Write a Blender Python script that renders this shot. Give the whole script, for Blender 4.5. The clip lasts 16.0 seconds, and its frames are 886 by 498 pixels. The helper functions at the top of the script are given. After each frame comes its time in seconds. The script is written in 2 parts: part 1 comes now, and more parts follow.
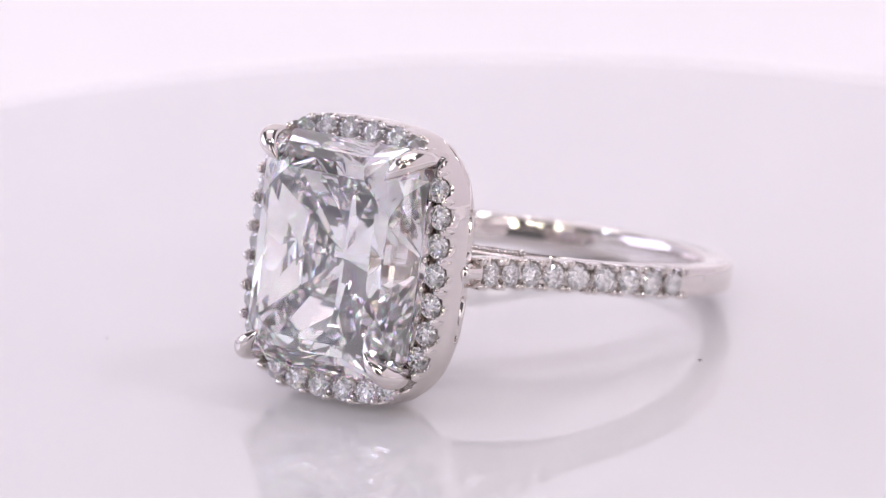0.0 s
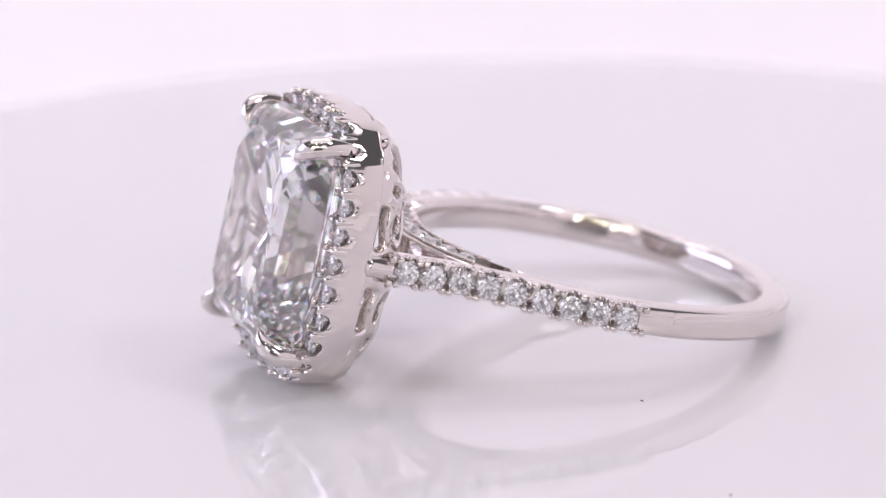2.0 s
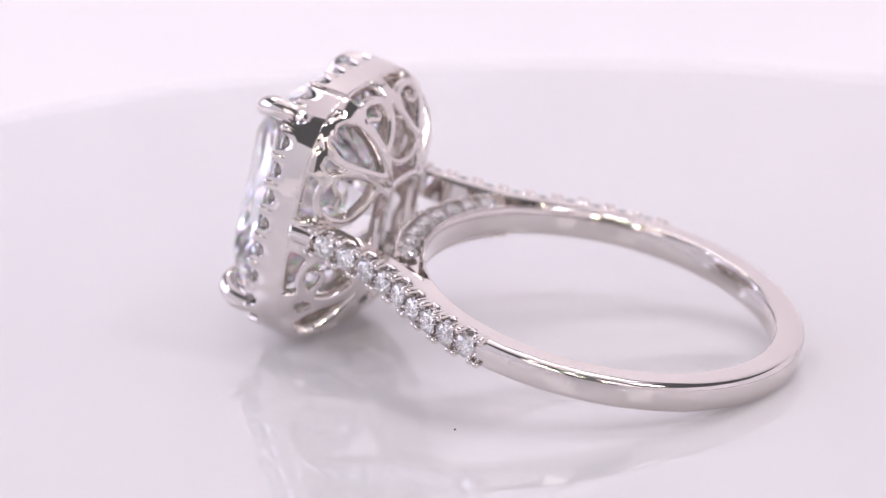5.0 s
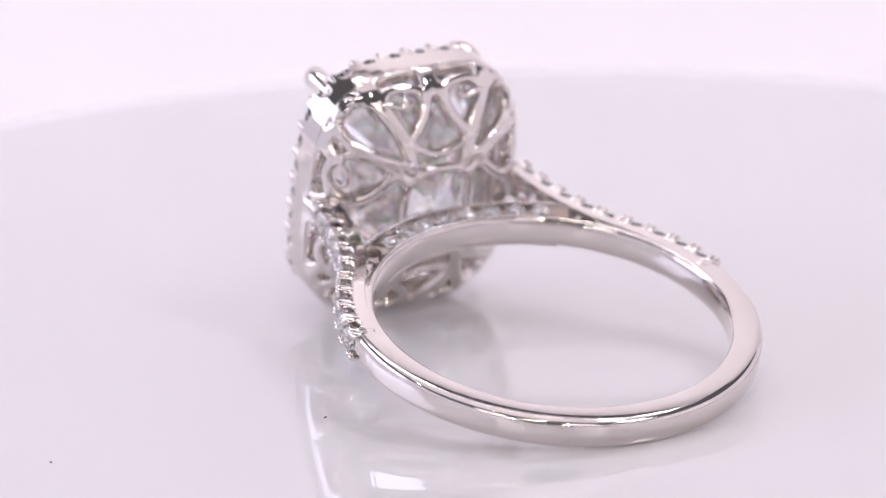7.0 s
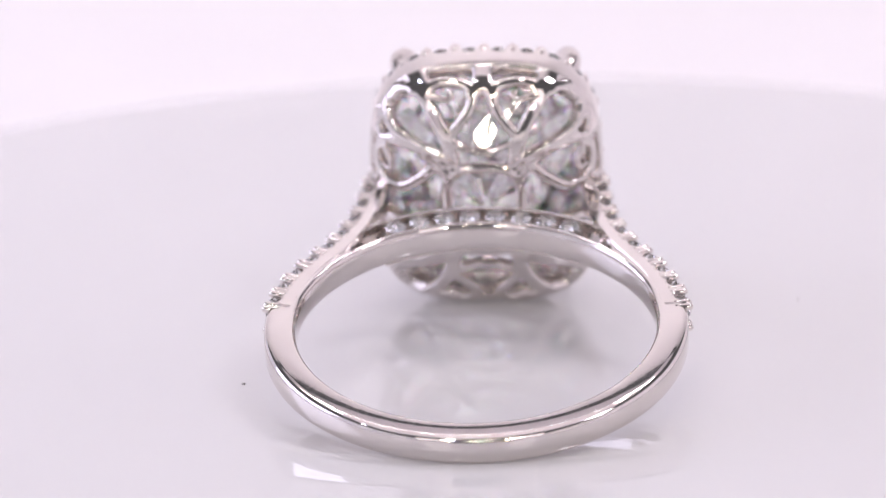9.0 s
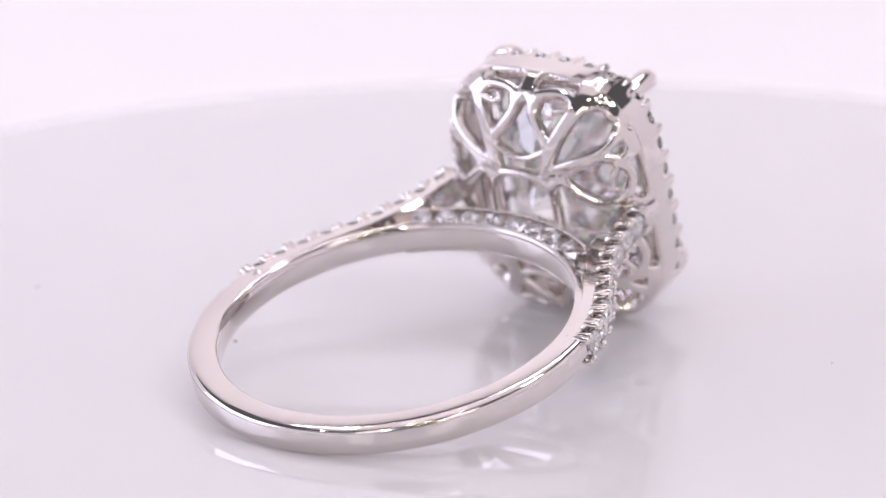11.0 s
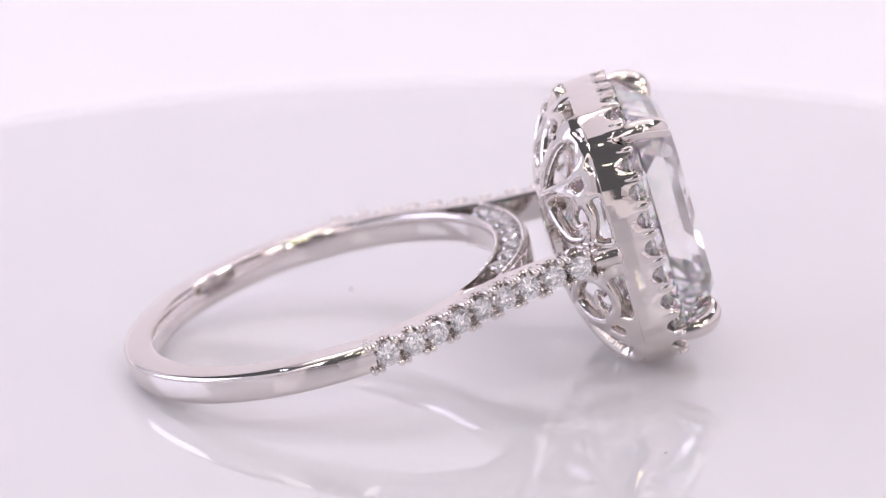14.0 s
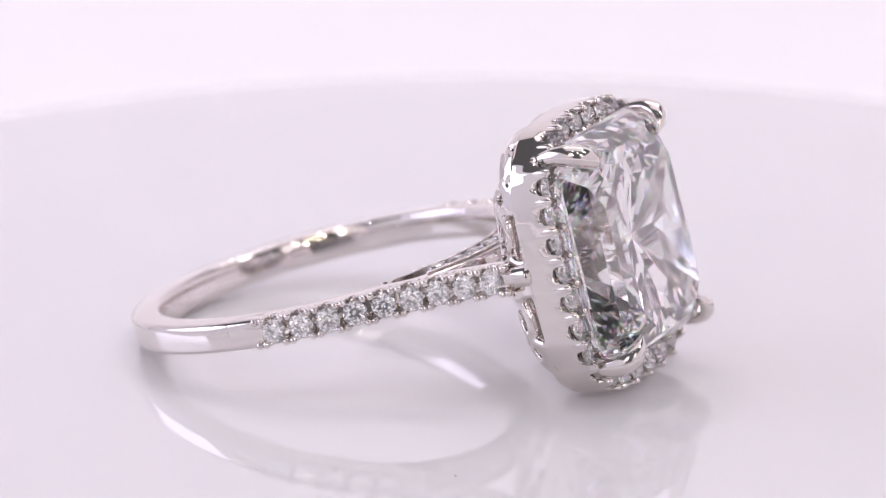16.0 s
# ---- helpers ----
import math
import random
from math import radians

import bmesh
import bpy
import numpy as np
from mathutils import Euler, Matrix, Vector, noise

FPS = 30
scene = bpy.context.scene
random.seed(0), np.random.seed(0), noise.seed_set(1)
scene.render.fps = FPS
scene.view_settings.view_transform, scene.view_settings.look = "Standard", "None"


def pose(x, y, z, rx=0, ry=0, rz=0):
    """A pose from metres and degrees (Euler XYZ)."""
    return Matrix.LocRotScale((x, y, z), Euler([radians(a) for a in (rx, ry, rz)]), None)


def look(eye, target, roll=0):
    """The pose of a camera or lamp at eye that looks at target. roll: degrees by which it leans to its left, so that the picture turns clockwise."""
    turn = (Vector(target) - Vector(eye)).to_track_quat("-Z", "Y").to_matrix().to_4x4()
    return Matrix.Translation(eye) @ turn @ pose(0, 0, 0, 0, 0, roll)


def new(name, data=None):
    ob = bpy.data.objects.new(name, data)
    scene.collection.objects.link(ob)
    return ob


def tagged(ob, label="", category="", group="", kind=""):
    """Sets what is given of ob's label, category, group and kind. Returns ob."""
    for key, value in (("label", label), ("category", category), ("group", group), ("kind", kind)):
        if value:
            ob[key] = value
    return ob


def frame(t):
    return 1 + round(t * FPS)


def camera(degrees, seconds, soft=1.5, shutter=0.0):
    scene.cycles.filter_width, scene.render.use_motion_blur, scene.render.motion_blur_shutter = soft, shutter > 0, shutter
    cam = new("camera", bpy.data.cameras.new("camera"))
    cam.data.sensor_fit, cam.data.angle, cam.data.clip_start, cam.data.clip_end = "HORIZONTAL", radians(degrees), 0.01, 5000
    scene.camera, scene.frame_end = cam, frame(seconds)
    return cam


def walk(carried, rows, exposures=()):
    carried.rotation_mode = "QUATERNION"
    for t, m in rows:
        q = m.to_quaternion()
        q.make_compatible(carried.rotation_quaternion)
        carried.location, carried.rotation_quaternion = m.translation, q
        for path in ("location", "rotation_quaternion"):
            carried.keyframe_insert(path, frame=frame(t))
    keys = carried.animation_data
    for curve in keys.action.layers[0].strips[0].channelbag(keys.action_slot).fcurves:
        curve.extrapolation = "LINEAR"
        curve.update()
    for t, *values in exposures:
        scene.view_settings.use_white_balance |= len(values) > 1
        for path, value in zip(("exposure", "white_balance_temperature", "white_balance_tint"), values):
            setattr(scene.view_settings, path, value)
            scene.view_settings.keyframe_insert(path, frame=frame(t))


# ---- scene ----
# The camera: a macro lens on a stand before a slowly turning display plate.
DEG_PER_S = 16.3673
cam = camera(7.8155, 16.0, soft=1.2)
cam.data.dof.use_dof = True
cam.data.dof.focus_distance = 0.2955
cam.data.dof.aperture_fstop = 52.0
STAND = look((0.0, -0.288747, 0.097803), (-0.000971, 0.000001, 0.00506), -1.3616)
walk(cam, [(0.0, STAND), (16.0, STAND)], exposures=[(0.0, -0.95), (16.0, -0.95)])

# ---- light ----
scene.cycles.max_bounces, scene.cycles.transmission_bounces, scene.cycles.glossy_bounces = 24, 24, 12
world = bpy.data.worlds.new("studio")
world.use_nodes = True
scene.world = world
world.node_tree.nodes["Background"].inputs[0].default_value = (0.70, 0.68, 0.75, 1)
world.node_tree.nodes["Background"].inputs[1].default_value = 0.31


def lamp(name, at, to, size, watts, colour=(1.0, 0.925, 0.965), shape="SQUARE", size_y=None):
    data = bpy.data.lights.new(name, "AREA")
    data.energy, data.color, data.shape, data.size = watts, colour, shape, size
    if size_y:
        data.size_y = size_y
    ob = new(name, data)
    ob.matrix_world = look(at, to)
    return ob


# small bright diodes: beside the lens opening, overhead, at both sides, and behind
DIODES = [(x, -0.44, 0.15) for x in (-0.118, -0.098, 0.095, 0.115)]
DIODES += [(-0.062, -0.19, 0.37), (0.056, -0.19, 0.37), (-0.215, -0.075, 0.33), (0.215, -0.075, 0.33), (-0.13, 0.13, 0.38), (0.12, 0.13, 0.38)]
for k, spot in enumerate(DIODES):
    tone = ((1.0, 0.86, 0.52), (0.62, 0.70, 1.0), (1.0, 0.86, 0.52), (0.70, 0.76, 1.0), (1.0, 0.93, 0.80), (1.0, 0.96, 0.98), (0.74, 0.78, 1.0), (1.0, 0.95, 0.98), (1.0, 0.94, 0.98), (1.0, 0.94, 0.98))[k]
    lamp("diode_light", spot, (0, 0, 0.005), 0.015, 0.13, colour=tone, shape="DISK")
# a second row of warm diodes over the lens
for k, x in enumerate((-0.150, -0.128, -0.036, -0.016, 0.018, 0.038, 0.130, 0.152)):
    lamp("diode_light", (x, -0.425, 0.275), (0, 0, 0.005), 0.012, 0.07, colour=(1.0, 0.90, 0.72), shape="DISK")
# a long narrow fill lamp, added to brighten the backdrop
lamp("backdrop_fill_light", (0, 0.17, 0.37), (0, 0.27, 0.02), 0.34, 0.66, shape="RECTANGLE", size_y=0.012)
# a fill panel added overhead, a cool panel low at one side and a small cool one high at the other
lamp("overhead_fill_light", (0.0, 0.06, 0.412), (0.0, 0.06, 0.0), 0.38, 0.18, shape="RECTANGLE", size_y=0.34)
lamp("low_side_light", (-0.19, 0.02, 0.085), (-0.02, 0.0, 0.0), 0.16, 0.24, colour=(0.76, 0.75, 1.0), shape="RECTANGLE", size_y=0.10)
lamp("high_side_light", (0.17, -0.06, 0.27), (0, 0, 0.005), 0.05, 0.26, colour=(0.92, 0.88, 1.0))
# two tall fill lamps, added beside the lens to brighten the stone
for sx in (-1, 1):
    lamp("front_fill_light", (sx * 0.195, -0.452, 0.19), (0, 0, 0.01), 0.12, 0.42, shape="RECTANGLE", size_y=0.40)


# ---- materials ----
def material(name):
    m = bpy.data.materials.new(name)
    m.use_nodes = True
    n = m.node_tree
    return m, n, n.nodes["Principled BSDF"]


def node(n, kind, **values):
    nd = n.nodes.new(kind)
    for k, v in values.items():
        nd.inputs[k.replace("_", " ")].default_value = v
    return nd


def noise_of(n, scale, detail=3.0):
    co = n.nodes.new("ShaderNodeTexCoord")
    nz = node(n, "ShaderNodeTexNoise", Scale=scale, Detail=detail)
    n.links.new(co.outputs["Object"], nz.inputs["Vector"])
    return nz


def ramp_of(n, source, low, high, lo=0.35, hi=0.65):
    r = node(n, "ShaderNodeMapRange", From_Min=lo, From_Max=hi, To_Min=low, To_Max=high)
    n.links.new(source, r.inputs["Value"])
    return r.outputs[0]


def white_gold():
    m, n, p = material("white_gold")
    p.inputs["Metallic"].default_value = 1.0
    big, fine = noise_of(n, 260.0), noise_of(n, 5200.0, 5.0)
    mix = n.nodes.new("ShaderNodeMix")
    mix.data_type = "RGBA"
    mix.inputs[6].default_value, mix.inputs[7].default_value = (0.70, 0.656, 0.63, 1), (0.78, 0.736, 0.71, 1)
    n.links.new(big.outputs[0], mix.inputs[0])
    n.links.new(mix.outputs[2], p.inputs["Base Color"])
    n.links.new(ramp_of(n, fine.outputs[0], 0.02, 0.07), p.inputs["Roughness"])
    bump = node(n, "ShaderNodeBump", Strength=0.04, Distance=0.00002)
    n.links.new(fine.outputs[0], bump.inputs["Height"])
    n.links.new(bump.outputs[0], p.inputs["Normal"])
    return m


def clear_stone(name, spread=0.0):
    m, n, p = material(name)
    n.nodes.remove(p)
    if not spread:
        g = node(n, "ShaderNodeBsdfGlass", Color=(1, 1, 1, 1), IOR=2.42, Roughness=0.0)
        n.links.new(g.outputs[0], n.nodes["Material Output"].inputs["Surface"])
        return m
    # dispersion: the red, green and blue thirds of the light bend by slightly different amounts
    last = None
    for rgb, ior in (((0.42, 0.29, 0.29), 2.42 - spread), ((0.29, 0.42, 0.29), 2.42), ((0.29, 0.29, 0.42), 2.42 + spread)):
        g = node(n, "ShaderNodeBsdfGlass", Color=(*rgb, 1), IOR=ior, Roughness=0.0)
        if last:
            add = n.nodes.new("ShaderNodeAddShader")
            n.links.new(last.outputs[0], add.inputs[0])
            n.links.new(g.outputs[0], add.inputs[1])
            g = add
        last = g
    n.links.new(last.outputs[0], n.nodes["Material Output"].inputs["Surface"])
    return m


def acrylic():
    m, n, p = material("glossy_white_acrylic")
    big, fine = noise_of(n, 28.0), noise_of(n, 900.0, 4.0)
    mix = n.nodes.new("ShaderNodeMix")
    mix.data_type = "RGBA"
    mix.inputs[6].default_value, mix.inputs[7].default_value = (0.60, 0.588, 0.612, 1), (0.625, 0.612, 0.633, 1)
    n.links.new(big.outputs[0], mix.inputs[0])
    n.links.new(mix.outputs[2], p.inputs["Base Color"])
    n.links.new(ramp_of(n, fine.outputs[0], 0.012, 0.035), p.inputs["Roughness"])
    p.inputs["IOR"].default_value = 1.8
    p.inputs["Subsurface Weight"].default_value = 0.5
    p.inputs["Subsurface Radius"].default_value = (1.0, 0.95, 0.95)
    p.inputs["Subsurface Scale"].default_value = 0.004
    # a soft glow is added to the opal plate to fill shade round the ring
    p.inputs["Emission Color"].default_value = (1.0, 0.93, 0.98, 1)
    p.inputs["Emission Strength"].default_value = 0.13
    return m


def matte(name, a, b, rough, scale):
    m, n, p = material(name)
    nz = noise_of(n, scale, 5.0)
    mix = n.nodes.new("ShaderNodeMix")
    mix.data_type = "RGBA"
    mix.inputs[6].default_value, mix.inputs[7].default_value = (*a, 1), (*b, 1)
    n.links.new(nz.outputs[0], mix.inputs[0])
    n.links.new(mix.outputs[2], p.inputs["Base Color"])
    p.inputs["Roughness"].default_value = rough
    bump = node(n, "ShaderNodeBump", Strength=0.05, Distance=0.0005)
    n.links.new(nz.outputs[0], bump.inputs["Height"])
    n.links.new(bump.outputs[0], p.inputs["Normal"])
    return m


GOLD = white_gold()
DIAMOND = clear_stone("diamond", 0.012)
MELEE = clear_stone("small_diamond")
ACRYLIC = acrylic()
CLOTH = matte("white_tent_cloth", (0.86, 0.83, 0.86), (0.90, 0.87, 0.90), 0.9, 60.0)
# the cool light at the plate's left is put into this bluish cloth
COOL_BOUNCE_CLOTH = matte("cool_bounce_tent_cloth", (0.80, 0.82, 0.90), (0.84, 0.86, 0.93), 0.9, 60.0)
PLASTIC = matte("white_plastic", (0.70, 0.69, 0.72), (0.76, 0.75, 0.77), 0.4, 90.0)
LINT = matte("grey_lint", (0.10, 0.09, 0.09), (0.22, 0.19, 0.18), 0.9, 3000.0)

# ---- mesh helpers; lengths of the jewellery are in millimetres ----
MM = 0.001
PLACE = {}


def finish(name, bm, mat, crease=38.0):
    bmesh.ops.recalc_face_normals(bm, faces=bm.faces[:])
    for f in bm.faces:
        f.smooth = crease > 0
    for e in bm.edges:
        if len(e.link_faces) == 2 and e.calc_face_angle(0) > radians(max(crease, 0.1)):
            e.smooth = False
    me = bpy.data.meshes.new(name)
    bm.to_mesh(me)
    bm.free()
    me.materials.append(mat)
    return me


def part(name, bm, mat, parent, label="", m=None, crease=38.0):
    """Links a bmesh (millimetres), or a mesh made earlier, as one mesh object under parent; m is its pose in the ring's space."""
    if isinstance(bm, bpy.types.Mesh):
        me = bm
    else:
        bmesh.ops.scale(bm, vec=(MM, MM, MM), verts=bm.verts[:])
        me = finish(name, bm, mat, crease)
    ob = new(name, me)
    m = m or Matrix.Identity(4)
    ob.parent = parent
    ob.matrix_basis = PLACE[parent].inverted() @ RING @ m
    PLACE[ob] = RING @ m
    return tagged(ob, label)


def strip(bm, rows, closed):
    """Skins a run of equal rings of points."""
    rings = [[bm.verts.new(p) for p in r] for r in rows]
    n = len(rings[0])
    pairs = list(zip(rings, rings[1:])) + ([(rings[-1], rings[0])] if closed else [])
    for a, b in pairs:
        for i in range(n):
            j = (i + 1) % n
            bm.faces.new((a[i], a[j], b[j], b[i]))
    if not closed:
        bm.faces.new(rings[0][::-1])
        bm.faces.new(rings[-1])


def tube(bm, path, radii, closed=False, flat=1.0, out=None, sides=8, square=1.0, sink=0.0):
    """A wire along path; flat squeezes it along the way 'out' gives at each point."""
    rows, n = [], len(path)
    for i, p in enumerate(path):
        a = path[(i - 1) % n] if closed or i else p
        b = path[(i + 1) % n] if closed or i < n - 1 else p
        t = (b - a).normalized()
        up = out(p) if out else Vector((1, 0, 0))
        up = (up - t * up.dot(t))
        up = up.normalized() if up.length > 1e-6 else t.orthogonal().normalized()
        side = t.cross(up)
        r = radii if isinstance(radii, float) else radii[i]
        ring_pts = []
        for k in range(sides):
            c, s = math.cos((k + 0.5) * 2 * math.pi / sides), math.sin((k + 0.5) * 2 * math.pi / sides)
            c, s = math.copysign(abs(c) ** square, c), math.copysign(abs(s) ** square, s)
            ring_pts.append(p + side * (r * c) + up * (r * flat * s - sink))
        rows.append(ring_pts)
    strip(bm, rows, closed)


def spline(points, count):
    """Evenly spaced points on a smooth curve through the given ones."""
    pts = [Vector(p) for p in points]
    pts = [pts[0] * 2 - pts[1]] + pts + [pts[-1] * 2 - pts[-2]]
    fine = []
    for i in range(1, len(pts) - 2):
        a, b, c, d = pts[i - 1:i + 3]
        for k in range(24):
            t = k / 24
            fine.append(0.5 * ((2 * b) + (c - a) * t + (2 * a - 5 * b + 4 * c - d) * t * t + (3 * b - a - 3 * c + d) * t ** 3))
    fine.append(pts[-2])
    lengths = [0.0]
    for a, b in zip(fine, fine[1:]):
        lengths.append(lengths[-1] + (b - a).length)
    res, j = [], 0
    for k in range(count):
        s = lengths[-1] * k / (count - 1)
        while j < len(lengths) - 2 and lengths[j + 1] < s:
            j += 1
        res.append(fine[j].lerp(fine[j + 1], (s - lengths[j]) / max(lengths[j + 1] - lengths[j], 1e-9)))
    return res, lengths[-1]


def outline(hy, hz, cut, count, rounds=3):
    """A cut-cornered, softened rectangle in the y-z plane: evenly spaced (y, z, outward y, outward z)."""
    pts = [(hy, -hz + cut), (hy, hz - cut), (hy - cut, hz), (-hy + cut, hz), (-hy, hz - cut), (-hy, -hz + cut), (-hy + cut, -hz), (hy - cut, -hz)]
    pts = [Vector(p) for p in pts]
    for r in range(rounds):
        w = 0.19 if r == 0 else 0.25
        pts = [q for a, b in zip(pts, pts[1:] + pts[:1]) for q in (a.lerp(b, w), a.lerp(b, 1 - w))]
    start = min(range(len(pts)), key=lambda i: (abs(pts[i].y), -pts[i].x))
    pts = pts[start:] + pts[:start]
    pts[0] = Vector((pts[0].x, 0.0))
    loop = pts + pts[:1]
    lengths = [0.0]
    for a, b in zip(loop, loop[1:]):
        lengths.append(lengths[-1] + (b - a).length)
    res, j = [], 0
    for k in range(count):
        s = lengths[-1] * k / count
        while lengths[j + 1] < s:
            j += 1
        a, b = loop[j], loop[j + 1]
        p = a.lerp(b, (s - lengths[j]) / max(lengths[j + 1] - lengths[j], 1e-9))
        res.append(p)
    res2 = []
    for k, p in enumerate(res):
        t = (res[(k + 1) % count] - res[k - 1]).normalized()
        res2.append((p.x, p.y, t.y, -t.x))
    return res2, lengths[-1]


def hull(points):
    bm = bmesh.new()
    for p in points:
        bm.verts.new(p)
    res = bmesh.ops.convex_hull(bm, input=bm.verts[:])
    bmesh.ops.delete(bm, geom=[g for g in res["geom_interior"] if isinstance(g, bmesh.types.BMVert)], context="VERTS")
    bmesh.ops.dissolve_limit(bm, angle_limit=radians(0.6), verts=bm.verts[:], edges=bm.edges[:])
    return bm


# ---- the setting: a white light tent round the plate, unseen but for its backdrop ----
def sheet(name, corners, thick, mat, label, category="tent"):
    """A flat slab from four corners, thickened away from the inside."""
    bm = bmesh.new()
    a = [Vector(c) for c in corners]
    nrm = (a[1] - a[0]).cross(a[2] - a[0]).normalized() * thick
    lo, hi = [bm.verts.new(p) for p in a], [bm.verts.new(p - nrm) for p in a]
    bm.faces.new(lo)
    bm.faces.new(hi[::-1])
    for i in range(4):
        bm.faces.new((lo[i], hi[i], hi[(i + 1) % 4], lo[(i + 1) % 4]))
    ob = new(name, finish(name, bm, mat, 30))
    return tagged(ob, label, category, kind="structure")


def tent():
    bm = bmesh.new()
    x0, x1, y0 = -0.26, 0.26, -0.46
    prof = [(y0, -0.03), (0.16, -0.03)]
    prof += [(0.16 + 0.14 * math.sin(a), -0.03 + 0.14 * (1 - math.cos(a))) for a in [radians(7.5 * k) for k in range(1, 13)]]
    prof += [(0.30, 0.40)]
    back = [(y + 0.004, z - 0.004) for y, z in prof]
    strip(bm, [[(x, y, z) for y, z in prof + back[::-1]] for x in (x0, x1)], False)
    tagged(new("backdrop", finish("backdrop", bm, CLOTH, 30)), "seamless white sweep curving up behind the plate", "backdrop", kind="structure")
    # walls, cards and ceiling stay out of view, sized to shape light and reflections
    sheet("wall_west", [(x0, y0, -0.03), (x0, y0, 0.22), (x0, 0.30, 0.22), (x0, 0.30, -0.03)][::-1], 0.003, COOL_BOUNCE_CLOTH, "unseen white cloth side wall beside the plate")
    sheet("wall_east", [(x1, y0, -0.03), (x1, y0, 0.22), (x1, 0.30, 0.22), (x1, 0.30, -0.03)], 0.003, CLOTH, "unseen white cloth side wall beside the plate")
    for a, b in ((x0, -0.12), (0.12, x1)):
        sheet("wall_south", [(a, y0, -0.03), (b, y0, -0.03), (b, y0, 0.24), (a, y0, 0.24)], 0.003, CLOTH, "unseen white card standing beside the camera's opening")
    sheet("ceiling", [(-0.22, -0.12, 0.42), (0.22, -0.12, 0.42), (0.22, 0.29, 0.42), (-0.22, 0.29, 0.42)][::-1], 0.003, CLOTH, "unseen white card hung level above the plate")


tent()


# ---- the turning plate ----
def turntable():
    top = tagged(new("turntable"), "round glossy opal acrylic display turntable with an added soft glow, slowly turning", "turntable")
    cx, cy, r, h = 0.0018, -0.0015, 0.0472, 0.006
    n = 160

    def ring_rows(profile):
        return [[(cx + q * math.cos(2 * math.pi * k / n), cy + q * math.sin(2 * math.pi * k / n), z) for q, z in profile] for k in range(n)]

    bm = bmesh.new()
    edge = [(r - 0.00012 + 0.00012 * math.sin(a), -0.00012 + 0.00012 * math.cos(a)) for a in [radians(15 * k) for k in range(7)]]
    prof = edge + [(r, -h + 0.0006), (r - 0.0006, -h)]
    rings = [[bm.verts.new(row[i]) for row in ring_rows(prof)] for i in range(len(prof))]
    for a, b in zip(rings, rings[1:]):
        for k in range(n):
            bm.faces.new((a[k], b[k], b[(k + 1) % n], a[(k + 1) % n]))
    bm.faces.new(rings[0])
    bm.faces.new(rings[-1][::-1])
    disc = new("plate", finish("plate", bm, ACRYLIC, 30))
    disc.parent = top
    bm = bmesh.new()
    strip(bm, ring_rows([(0.0, -h - 0.0001), (0.036, -h - 0.0001), (0.040, -0.0299), (0.0, -0.0299)]), True)
    bmesh.ops.remove_doubles(bm, verts=bm.verts[:], dist=1e-6)
    base = new("base", finish("base", bm, PLASTIC, 30))
    base.parent = top
    tagged(base, "white plastic drum under the plate")
    return top


TABLE = turntable()


def speck(at, size, stretch, turn):
    bm = bmesh.new()
    bmesh.ops.create_icosphere(bm, subdivisions=2, radius=size)
    for v in bm.verts:
        v.co *= 1 + 0.35 * noise.noise(v.co / size * 1.7 + Vector((at[0], at[1], 0)))
        v.co.x *= stretch
        v.co.z = max(v.co.z, -size * 0.55) * 0.7
    low = min(v.co.z for v in bm.verts)
    bmesh.ops.rotate(bm, verts=bm.verts[:], matrix=Matrix.Rotation(turn, 3, "Z"))
    bmesh.ops.translate(bm, verts=bm.verts[:], vec=(at[0] * MM, at[1] * MM, -low))
    ob = new("dust_speck", finish("dust_speck", bm, LINT, 60))
    return tagged(ob, "tiny grey speck of dust on the white plate", "dust", "specks of dust")


SPECKS = [speck((-10.35, -4.08), 0.00005, 2.1, 0.4), speck((15.97, 6.64), 0.00004, 1.3, 1.2), speck((-23.5, -1.87), 0.00005, 1.6, 2.0)]

# ---- the ring: x towards the stone, y across, z along the finger; origin at the band's centre ----
TILT, YAW = radians(14.453), radians(-2.9385)
AX = Vector((-math.sin(YAW) * math.cos(TILT), math.cos(YAW) * math.cos(TILT), math.sin(TILT)))
AY = -Vector((math.cos(YAW), math.sin(YAW), 0))
AZ = AX.cross(AY)
RING = Matrix.Translation((0.0004906, -0.0065718, 0.0030448)) @ Matrix((AX, AY, AZ)).transposed().to_4x4()
RI, RO, HW = 8.25, 9.74, 0.73

ring = tagged(new("diamond_ring"), "polished white gold halo ring with a large radiant-cut diamond", "ring")
PLACE[ring] = Matrix.Identity(4)


def brilliant(r):
    """A small round stone: table up along z, girdle at z = 0."""
    pts = []
    for k in range(16):
        a = k * math.pi / 8
        pts += [(r * math.cos(a), r * math.sin(a), 0.0), (r * math.cos(a), r * math.sin(a), -0.05 * r)]
    for k in range(8):
        a = k * math.pi / 4
        pts.append((0.56 * r * math.cos(a), 0.56 * r * math.sin(a), 0.32 * r))
        b = a + math.pi / 8
        pts.append((0.81 * r * math.cos(b), 0.81 * r * math.sin(b), 0.205 * r))
        pts.append((0.34 * r * math.cos(b), 0.34 * r * math.sin(b), -0.62 * r))
    pts.append((0, 0, -0.88 * r))
    return hull(pts)


def bead_mesh(r):
    bm = bmesh.new()
    bmesh.ops.create_icosphere(bm, subdivisions=2, radius=r)
    return bm


def shared(name, bm, mat, crease):
    bmesh.ops.scale(bm, vec=(MM, MM, MM), verts=bm.verts[:])
    return finish(name, bm, mat, crease)


STONE_BIG = shared("accent_stone", brilliant(0.57), MELEE, -1)
STONE_SMALL = shared("accent_stone", brilliant(0.50), MELEE, -1)
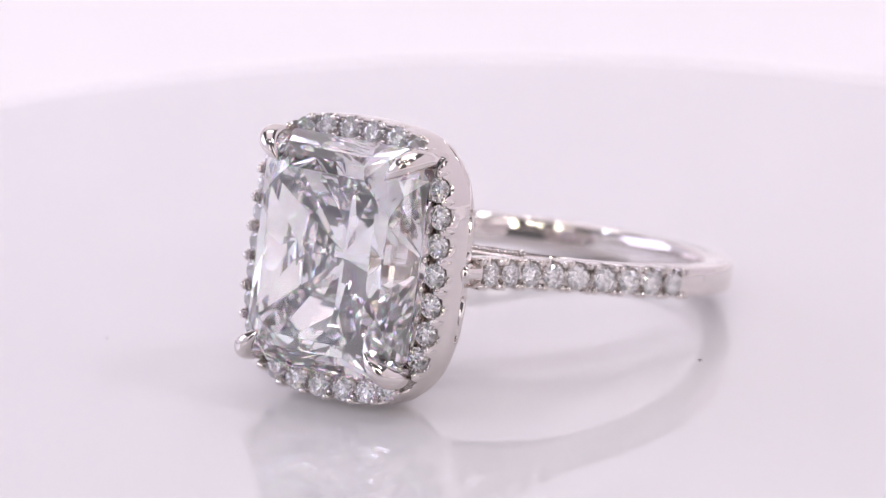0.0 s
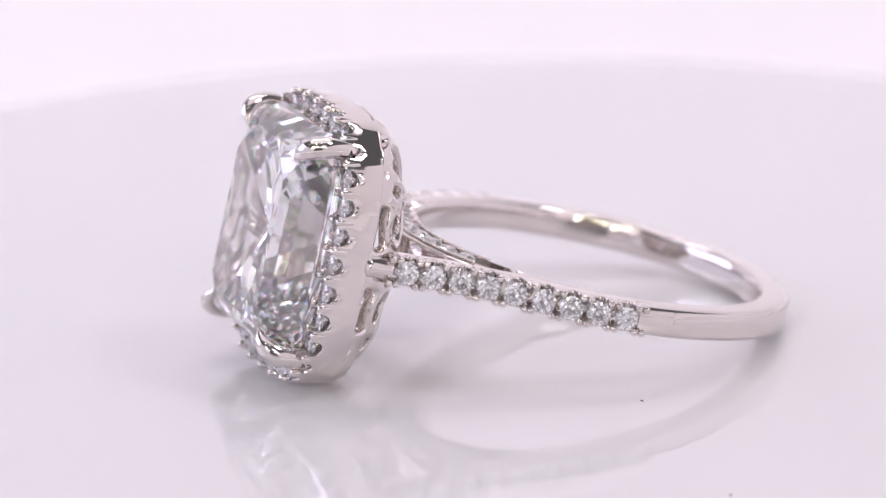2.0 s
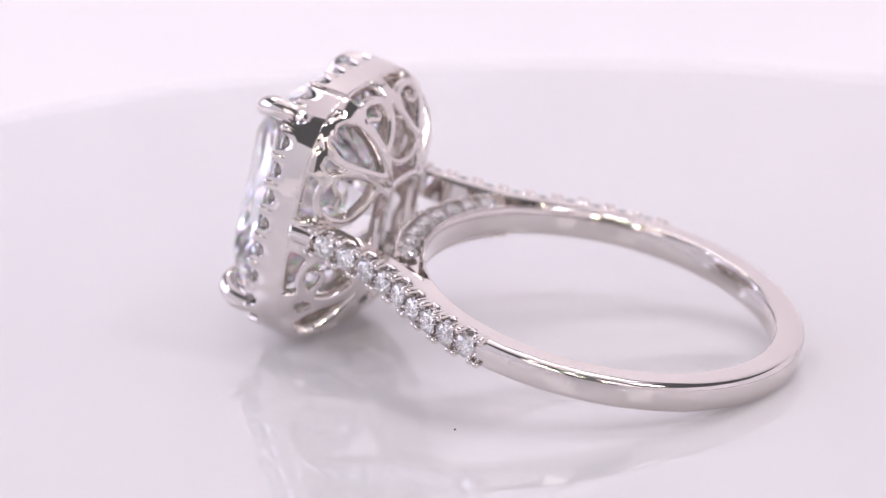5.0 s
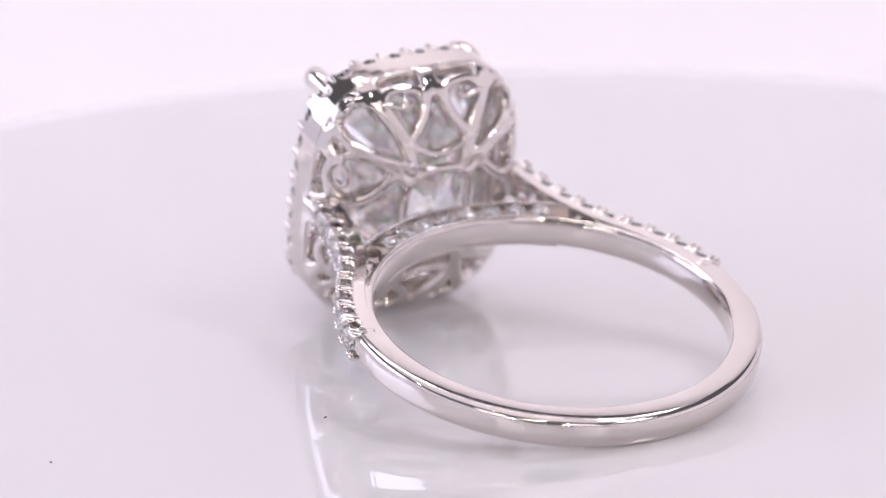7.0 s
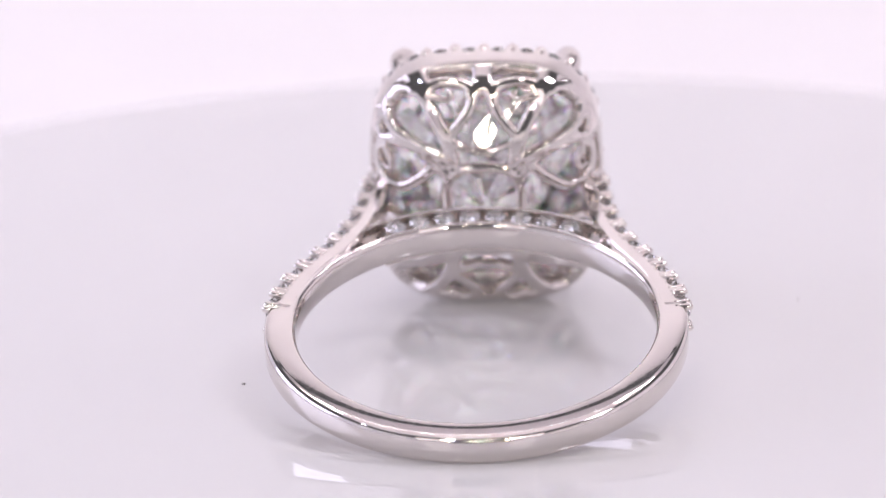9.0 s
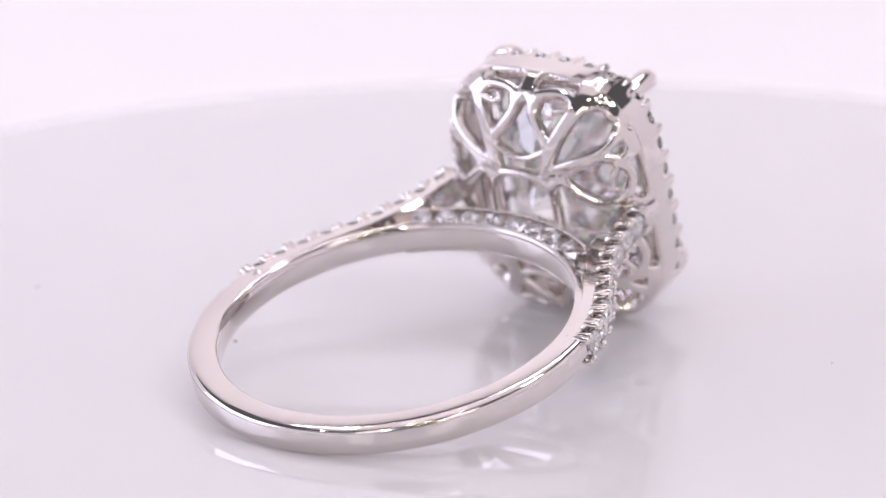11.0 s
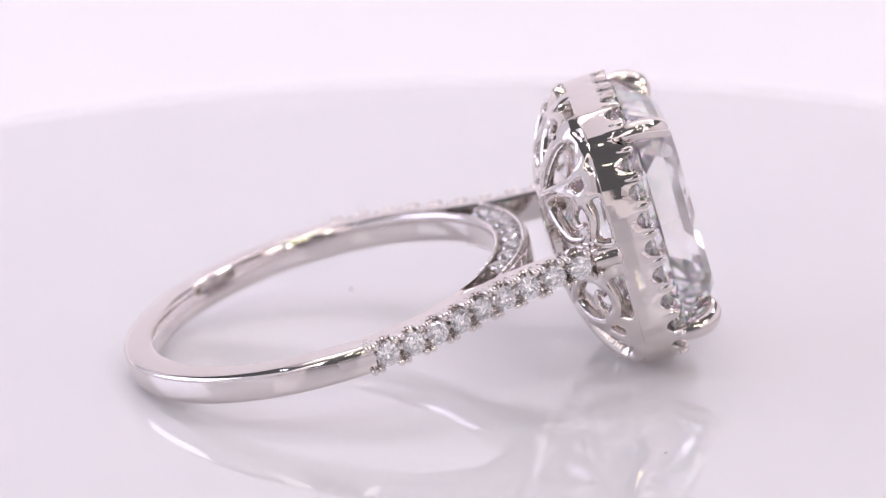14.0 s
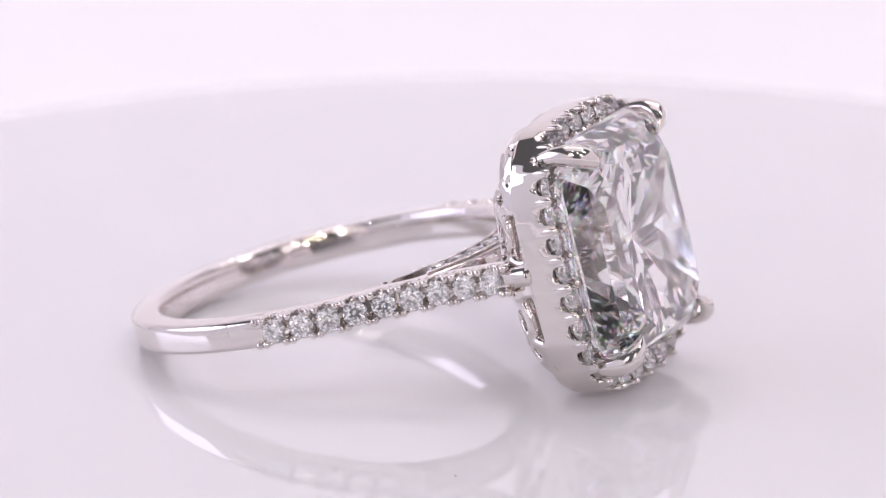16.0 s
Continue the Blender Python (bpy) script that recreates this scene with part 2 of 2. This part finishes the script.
BEAD = shared("bead", bead_mesh(0.185), GOLD, 60)


def claw_mesh(r, length):
    """A short round pillar with a domed head."""
    bm = bead_mesh(r)
    for v in bm.verts:
        if v.co.z < -0.001:
            v.co.z -= length
    return bm


CLAW = shared("bead", claw_mesh(0.185, 0.55), GOLD, 60)


def at(p, normal, spin=0.0):
    """A pose at p (millimetres) whose z axis is the normal."""
    q = Vector(normal).to_track_quat("Z", "X").to_matrix().to_4x4()
    return Matrix.Translation(Vector(p) * MM) @ q @ Matrix.Rotation(spin, 4, "Z")


def scallop(d, half, depth):
    return depth * math.sqrt(max(0.0, 1 - (d / half) ** 2))


def band():
    """The shank: a full hoop, slimmer where it runs as a bridge under the head."""
    rows = []
    for k in range(288):
        a = 2 * math.pi * k / 288
        off = abs((math.degrees(a) + 180) % 360 - 180)
        s, b = min(max((off - 78) / 14, 0), 1), min(max((46 - off) / 10, 0), 1)
        s, b = s * s * (3 - 2 * s), b * b * (3 - 2 * b)
        ro, h = 9.0 + (RO - 9.0) * s + 0.95 * b, HW
        td = 0.55 * b
        half = [(RI, h * 0.2), (RI + 0.012, h * 0.45), (RI + 0.04, h * 0.66), (RI + 0.085, h * 0.83), (RI + 0.14, h * 0.94), (RI + 0.20, h * 0.985), (RI + 0.26, h), (RI + 0.30, h - td), (ro - 0.36, h * 0.97 - td), (ro - 0.34, h * 0.965), (ro - 0.28, h * 0.945), (ro - 0.13, h * 0.89), (ro - 0.04, h * 0.77), (ro, h * 0.62)]
        sec = half + [(q, -z) for q, z in half[::-1]]
        rows.append([(q * math.cos(a), q * math.sin(a), z) for q, z in sec])
    bm = bmesh.new()
    strip(bm, rows, True)
    return part("band", bm, GOLD, ring, "plain polished white gold shank", crease=42)


def bridge(hoop):
    """Stones along both faces of the hoop under the head, with milgrain edges."""
    for sgn in (1, -1):
        for k in range(8):
            a = radians(-26.6 + 7.6 * k)
            part("accent_stone", STONE_SMALL, None, hoop, m=at((9.12 * math.cos(a), 9.12 * math.sin(a), sgn * (HW - 0.03)), (0, 0, sgn), k))
        for r in (8.43, 9.72):
            bm = bmesh.new()
            n = int(64 / (0.17 / r * 57.3))
            for k in range(n):
                a = radians(-32 + 64 * k / (n - 1))
                bmesh.ops.create_icosphere(bm, subdivisions=1, radius=0.098, matrix=Matrix.Translation((r * math.cos(a), r * math.sin(a), sgn * (HW + 0.02))))
            tagged(part("milgrain", bm, GOLD, hoop, "row of tiny milgrain beads", crease=60), kind="stuff")


def shoulder(sgn):
    """One pave arm, rising from the hoop to the side of the head."""
    pts = [(-1.6, 9.59), (0.0, 9.73), (1.5, 9.62), (3.2, 9.2), (5.1, 8.35), (7.4, 6.95), (9.4, 6.15), (11.3, 5.75), (12.8, 5.64), (13.75, 5.70)]
    path, total = spline([(u, v, 0) for u, v in pts], 240)
    first, pitch, count = 3.75, 1.30, 9
    rows = []
    for i, p in enumerate(path):
        s = total * i / 239
        t = (path[min(i + 1, 239)] - path[max(i - 1, 0)]).normalized()
        out = Vector((t.y, -t.x, 0)) * -1
        k = round((s - first) / pitch)
        inside = first - 0.62 < s < first + pitch * (count - 1) + 0.62
        d = s - first - pitch * min(max(k, 0), count - 1)
        edge = 0.13 - scallop(d, 0.46, 0.55) if inside else 0.0
        floor = -0.80 if inside else 0.0
        thick = 1.30 - 0.25 * min(s / total, 1)
        h = HW - 0.02
        sec = [(-thick, -h + 0.15), (-thick, h - 0.15), (-thick + 0.15, h), (-0.5, h), (edge - 0.12, h), (edge - 0.03, h - 0.03), (edge, h - 0.10), (edge - 0.05, h - 0.17), (floor, h - 0.22)]
        if s < first - 0.62:
            sec = [(-thick, -h + 0.15), (-thick, h - 0.15), (-thick + 0.15, h - 0.02), (-0.42, HW * 0.968), (-0.28, HW * 0.94), (-0.13, HW * 0.885), (-0.04, HW * 0.765), (0.0, HW * 0.615), (0.0, HW * 0.2)]
        sec = sec + [(q, -z) for q, z in sec[:1:-1]]
        if s > first + pitch * (count - 1) + 0.66:
            # the round peg that joins the arm to the head
            end = max(0.0, s - (total - 0.3)) / 0.3
            r = 0.50 * math.sqrt(max(0.02, 1 - end * end))
            sec = [(-0.36 - r * math.cos(radians(22.5 * i - 11.25)), r * math.sin(radians(22.5 * i - 11.25))) for i in range(16)]
        rows.append([((p + out * q).x, sgn * (p + out * q).y, z) for q, z in sec])
    bm = bmesh.new()
    strip(bm, rows, False)
    arm = part("shoulder", bm, GOLD, ring, "white gold arm set with small round diamonds", crease=42)

    def spot(s):
        i = min(max(int(s / total * 239), 1), 238)
        t = (path[i + 1] - path[i - 1]).normalized()
        out = Vector((-t.y, t.x, 0))
        return path[i], out

    for k in range(count):
        p, out = spot(first + pitch * k)
        q = p + out * 0.08
        part("accent_stone", STONE_BIG, None, arm, m=at((q.x, sgn * q.y, 0), (out.x, sgn * out.y, 0), k * 0.7))
    for k in range(count + 1):
        p, out = spot(first + pitch * (k - 0.5))
        for z in (-0.57, 0.57):
            for ds in (-0.17, 0.17):
                p, out = spot(first + pitch * (k - 0.5) + ds)
                q = p + out * 0.12
                part("bead", CLAW, None, arm, m=at((q.x, sgn * q.y, z), (out.x, sgn * out.y, 0)))


def halo():
    """The frame of small stones round the centre stone."""
    count, per = 30, 18
    ol, total = outline(5.58, 6.56, 2.4, count * per)
    pitch = total / count
    ol = [(y, z - 0.15, ny, nz) for y, z, ny, nz in ol]
    bm = bmesh.new()
    rows = []
    for i, (y, z, ny, nz) in enumerate(ol):
        d = ((i + per / 2) % per - per / 2) / per * pitch
        dip = scallop(d, 0.45, 0.62)
        e, e2 = 15.42 - dip, 15.38 - scallop(d, 0.42, 0.35)
        sec = [(0.66, 13.66), (0.46, 13.58), (0.22, 13.54), (0.08, 13.54), (0.03, 13.58), (0.01, 13.85), (0.0, 14.35), (0.02, 14.70), (0.05, e - 0.08), (0.12, e - 0.01), (0.2, e), (0.28, e - 0.1), (0.30, 14.3), (0.98, 14.3), (1.02, e2 - 0.08), (1.08, e2), (1.15, e2 - 0.04), (1.18, e2 - 0.12), (1.2, 14.4), (1.1, 14.1), (0.78, 13.72)]
        rows.append([(u, y - ny * o, z - nz * o) for o, u in sec])
    strip(bm, rows, True)
    frame_ob = part("halo", bm, GOLD, ring, "rounded rectangular frame of small round diamonds", crease=42)
    for k in range(count):
        y, z, ny, nz = ol[k * per]
        part("accent_stone", STONE_BIG, None, frame_ob, m=at((15.12, y - ny * 0.61, z - nz * 0.61), (1, 0, 0), k * 0.9))
        y, z, ny, nz = ol[k * per + per // 2]
        for o, me in ((0.17, CLAW), (1.07, BEAD)):
            part("bead", me, None, frame_ob, m=at((15.36, y - ny * o, z - nz * o), (1, 0, 0)))
    return frame_ob


HALF_Y, HALF_Z, BEND = 5.57, 6.54, 3.2


def reach(y, z):
    """1 where the basket meets the halo, 0 at its middle."""
    return (abs(y / HALF_Y) ** BEND + abs(z / HALF_Z) ** BEND) ** (1 / BEND)


def dome(y, z):
    """A point of the bowl-shaped basket over (y, z)."""
    q = reach(y, z)
    return Vector((13.7 - 3.1 * math.sqrt(max(0.0, 1 - min(q, 1.0) ** 2)), y, z - 0.15))


def dome_out(p):
    e = 0.02
    a, b, c = dome(p.y, p.z), dome(p.y - math.copysign(e, p.y), p.z), dome(p.y, p.z - math.copysign(e, p.z))
    n = (b - a).cross(c - a)
    if n.dot(p - Vector((15, 0, 0))) < 0:
        n = -n
    return n.normalized() if n.length > 1e-9 else Vector((-1, 0, 0))


def pierced_shell(strands, thick, step=0.085):
    """The bowl as a cast sheet that is left only along the strands, which flow together where they meet."""
    edge = math.pi / 2
    uu, vv = np.meshgrid(np.arange(-8.8, 8.81, step), np.arange(-10.5, 10.51, step), indexing="ij")
    phi = (np.abs(uu / HALF_Y) ** BEND + np.abs(vv / HALF_Z) ** BEND) ** (1 / BEND)
    pc = np.clip(phi, 1e-6, edge)
    squeeze = np.sin(pc) / np.maximum(phi, 1e-6)
    grid = np.stack([13.7 - 3.1 * np.cos(pc), uu * squeeze, vv * squeeze - 0.15], axis=-1)
    total = np.zeros(phi.shape)
    soft = 0.09
    flat = grid.reshape(-1, 3)
    for path, radii in strands:
        d = np.full(len(flat), 9.0)
        for p, r in zip(path, radii):
            d = np.minimum(d, np.sqrt(((flat - np.array(p)) ** 2).sum(1)) - r)
        total += np.exp(-np.clip(d, -1.0, 3.0) / soft).reshape(phi.shape)
    f = np.maximum(-soft * np.log(np.maximum(total, 1e-30)), (phi - edge) * 3.0)
    # outward normals of the bowl
    du, dv = np.gradient(grid, axis=0), np.gradient(grid, axis=1)
    nrm = np.cross(dv, du)
    nrm /= np.maximum(np.linalg.norm(nrm, axis=-1, keepdims=True), 1e-9)
    nrm *= np.where((nrm * (grid - np.array((15.0, 0, 0)))).sum(-1, keepdims=True) < 0, -1.0, 1.0)
    verts, faces, known = [], [], {}

    def corner(i, j):
        key = (i, j)
        if key not in known:
            inner = min(max(-f[i, j] / 0.17, 0.0), 1.0)
            known[key] = len(verts)
            verts.append(grid[i, j] - nrm[i, j] * (0.11 * (1 - inner) ** 2))
            verts.append(grid[i, j] - nrm[i, j] * thick)
        return known[key]

    def crossing(a, b):
        key = (min(a, b), max(a, b))
        if key not in known:
            (a, b), k = key, 0.0
            k = f[a] / (f[a] - f[b])
            g, n = grid[a] * (1 - k) + grid[b] * k, nrm[a] * (1 - k) + nrm[b] * k
            known[key] = len(verts)
            verts.append(g - n * 0.11)
            verts.append(g - n * thick)
        return known[key]

    solid = f < 0
    for i in range(phi.shape[0] - 1):
        for j in range(phi.shape[1] - 1):
            cell = [(i, j), (i + 1, j), (i + 1, j + 1), (i, j + 1)]
            if not any(solid[c] for c in cell):
                continue
            loop = []
            for a, b in zip(cell, cell[1:] + cell[:1]):
                if solid[a]:
                    loop.append((corner(*a), False))
                if solid[a] != solid[b]:
                    loop.append((crossing(a, b), True))
            if len(loop) < 3:
                continue
            faces.append([k for k, _ in loop])
            faces.append([k + 1 for k, _ in loop][::-1])
            for (a, xa), (b, xb) in zip(loop, loop[1:] + loop[:1]):
                if xa and xb:
                    faces.append([b, a, a + 1, b + 1])
    me = bpy.data.meshes.new("shell")
    me.from_pydata([tuple(v) for v in verts], [], faces)
    bm = bmesh.new()
    bm.from_mesh(me)
    bpy.data.meshes.remove(me)
    return bm


def basket():
    """The pierced gallery behind the stone: teardrop loops and leaves that run into the halo's wall, with curled spurs."""
    strands = []

    def softer(y, z):
        return (abs(y / 5.35) ** 2.6 + abs(z / 6.62) ** 2.6) ** (1 / 2.6)

    def spread_out(y, z):
        """The pattern is drawn on an oval and pulled out into the corners."""
        k = softer(y, z) / max(reach(y, z), 1e-6)
        return y * k, z * k

    def strand(flat_points, r0, r1, closed=False):
        pts = [(*spread_out(y, z), 0) for y, z in flat_points]
        if closed:
            pts = pts + pts[:1]
        count = 70 if closed else 26
        path, _ = spline(pts, count)
        strands.append(([dome(p.x, p.y) for p in path], [r0 + (r1 - r0) * k / count for k in range(count)]))

    def loop(points, ties=()):
        strand(points, 0.245, 0.245, closed=True)
        for tie in ties:
            (y, z), k = tie[-1], softer(*tie[-1])
            if k > 0.85:
                strand(tie[:-1] + [(y * 0.985 / k, z * 0.985 / k), (y / k, z / k)], 0.23, 0.42)
            else:
                strand(tie, 0.21, 0.25)

    hooks = []
    for sy in (1, -1):
        for sz in (1, -1):
            def q(*pts):
                return [(sy * y, sz * z) for y, z in pts]

            # end loop, corner leaf, side loop
            loop(q((1.62, 3.75), (2.3, 4.9), (2.62, 5.5), (2.2, 5.98), (1.4, 6.15), (0.70, 6.02), (0.47, 5.6), (0.85, 4.8)),
                 [q((1.62, 3.7), (1.5, 3.1), (1.4, 2.4)), q((2.6, 5.55), (2.7, 5.7), (2.8, 5.85)), q((0.6, 5.75), (0.3, 5.95), (0.0, 6.15))])
            loop(q((1.42, 2.55), (2.6, 2.9), (4.0, 3.5), (4.45, 4.2), (4.1, 5.0), (3.2, 5.5), (2.55, 4.95), (1.9, 3.85)),
                 [q((4.4, 4.0), (4.65, 3.9), (4.85, 3.7)), q((3.2, 5.4), (3.15, 5.55), (3.1, 5.7)), q((4.15, 4.85), (4.2, 4.95), (4.25, 5.0))])
            loop(q((2.1, 2.3), (3.1, 2.95), (4.25, 3.05), (4.85, 2.45), (4.98, 1.7), (4.7, 1.0), (3.8, 0.9), (2.85, 1.55)),
                 [q((4.8, 1.1), (4.9, 0.8), (4.98, 0.45)), q((4.6, 2.75), (4.8, 3.0), (4.92, 3.2)), q((2.2, 2.2), (1.9, 2.0), (1.7, 1.8))])
            hooks.append(q((2.6, 5.35), (2.2, 5.42), (1.75, 5.4), (1.45, 5.6), (1.6, 5.8)))
            hooks.append(q((4.35, 3.0), (4.45, 2.55), (4.25, 2.0), (4.4, 1.6), (4.7, 1.7)))
    for sz in (1, -1):
        strand([(y, sz * z) for y, z in ((1.62, 3.65), (0.7, 3.3), (0, 3.2), (-0.7, 3.3), (-1.62, 3.65))], 0.17, 0.17)
    ol, _ = outline(1.72, 2.38, 0.9, 80)
    strands.append(([dome(*spread_out(y, z)) for y, z, _, _ in ol], [0.22] * 80))
    rim = [(math.copysign(abs(math.cos(a)) ** (2 / BEND), math.cos(a)) * HALF_Y, math.copysign(abs(math.sin(a)) ** (2 / BEND), math.sin(a)) * HALF_Z) for a in [math.pi * k / 110 for k in range(220)]]
    strands.append(([dome(y, z) for y, z in rim], [0.28] * 220))
    shell = part("basket", pierced_shell(strands, 0.55), GOLD, ring, "pierced white gold gallery of teardrop loops", crease=50)
    for hook in hooks:
        path, _ = spline([(*spread_out(y, z), 0) for y, z in hook], 30)
        bm = bmesh.new()
        tube(bm, [dome(p.x, p.y) for p in path], [0.19 - 0.0025 * k for k in range(30)], out=dome_out, flat=1.4, sides=12, square=0.8, sink=0.2)
        part("scroll", bm, GOLD, shell, "curled wire spur")
    return shell


def centre_stone():
    """A radiant cut: low faceted crown, brilliant pavilion with many staggered facets."""
    hy, hz, g = 4.52, 5.42, 15.78

    def octagon(ky, kz, cut, u):
        y, z = hy * ky, hz * kz
        return [(u, y, z - cut), (u, y - cut, z), (u, -y + cut, z), (u, -y, z - cut), (u, -y, -z + cut), (u, -y + cut, -z), (u, y - cut, -z), (u, y, -z + cut)]

    pts = octagon(1, 1, 1.3, g) + octagon(1, 1, 1.3, g - 0.12)
    pts += octagon(0.655, 0.71, 0.85, g + 1.72)
    # crown: staggered break points between girdle and table
    for k in (-0.62, -0.22, 0.22, 0.62):
        for s in (1, -1):
            pts.append((g + 0.98, hy * k, s * hz * 0.885))
            pts.append((g + 0.98, s * hy * 0.865, hz * k))
    for k in (-0.42, 0.0, 0.42):
        for s in (1, -1):
            pts.append((g + 1.42, hy * k, s * hz * 0.815))
            pts.append((g + 1.42, s * hy * 0.785, hz * k))
    for sy in (1, -1):
        for sz in (1, -1):
            pts.append((g + 1.06, sy * hy * 0.74, sz * hz * 0.80))
    # pavilion rows, staggered, each steeper row shallower towards the keel
    rng = random.Random(7)
    for k0, u, turn, n, bend in ((0.945, -0.52, 0.0, 24, 3.6), (0.80, -1.22, 0.5, 20, 3.0), (0.65, -1.90, 0.0, 20, 2.7), (0.50, -2.54, 0.5, 16, 2.4), (0.35, -3.14, 0.0, 12, 2.1), (0.19, -3.74, 0.5, 8, 2.0)):
        for k in range(n):
            a = 2 * math.pi * (k + turn + 0.16 * rng.uniform(-1, 1)) / n
            c, s = math.cos(a), math.sin(a)
            q = (abs(c) ** bend + abs(s) ** bend) ** (-1 / bend)
            j = k0 * (1 + 0.012 * rng.uniform(-1, 1))
            pts.append((g + u, hy * j * c * q * 0.98, hz * j * s * q * 0.98))
    pts += [(g - 4.45, 0, 0.12), (g - 4.45, 0, -0.12)]
    return part("centre_stone", hull(pts), DIAMOND, ring, "large clear radiant-cut diamond with cut corners", crease=-1)


def prongs():
    for sy in (1, -1):
        for sz in (1, -1):
            cy, cz = 4.04, 4.98
            path, _ = spline([(13.9, sy * (cy - 0.3), sz * (cz - 0.3)), (15.2, sy * (cy - 0.05), sz * (cz - 0.05)), (16.1, sy * cy, sz * cz), (16.75, sy * (cy - 0.16), sz * (cz - 0.16)), (17.08, sy * (cy - 0.5), sz * (cz - 0.5)), (17.14, sy * (cy - 1.0), sz * (cz - 1.0))], 28)
            radii = [0.40 + 0.14 * min(k / 15, 1) if k < 17 else 0.54 * max(0.12, 1 - ((k - 16) / 11.5) ** 2.2) for k in range(28)]
            bm = bmesh.new()
            tube(bm, path, radii, sides=12, out=lambda p: Vector((0, -sz * 0.6, sy * 0.6)))
            part("prong", bm, GOLD, ring, "pointed claw over the stone's corner", crease=60)


HOOP = band()
bridge(HOOP)
shoulder(1)
shoulder(-1)
halo()
basket()
centre_stone()
prongs()


def motions():
    """The plate turns at an even pace and carries the ring and the dust."""
    rows = [(t / 2, pose(0, 0, 0, 0, 0, -DEG_PER_S * (t / 2 - 9.0))) for t in range(33)]
    for thing in [TABLE, ring] + SPECKS:
        walk(thing, rows)


motions()
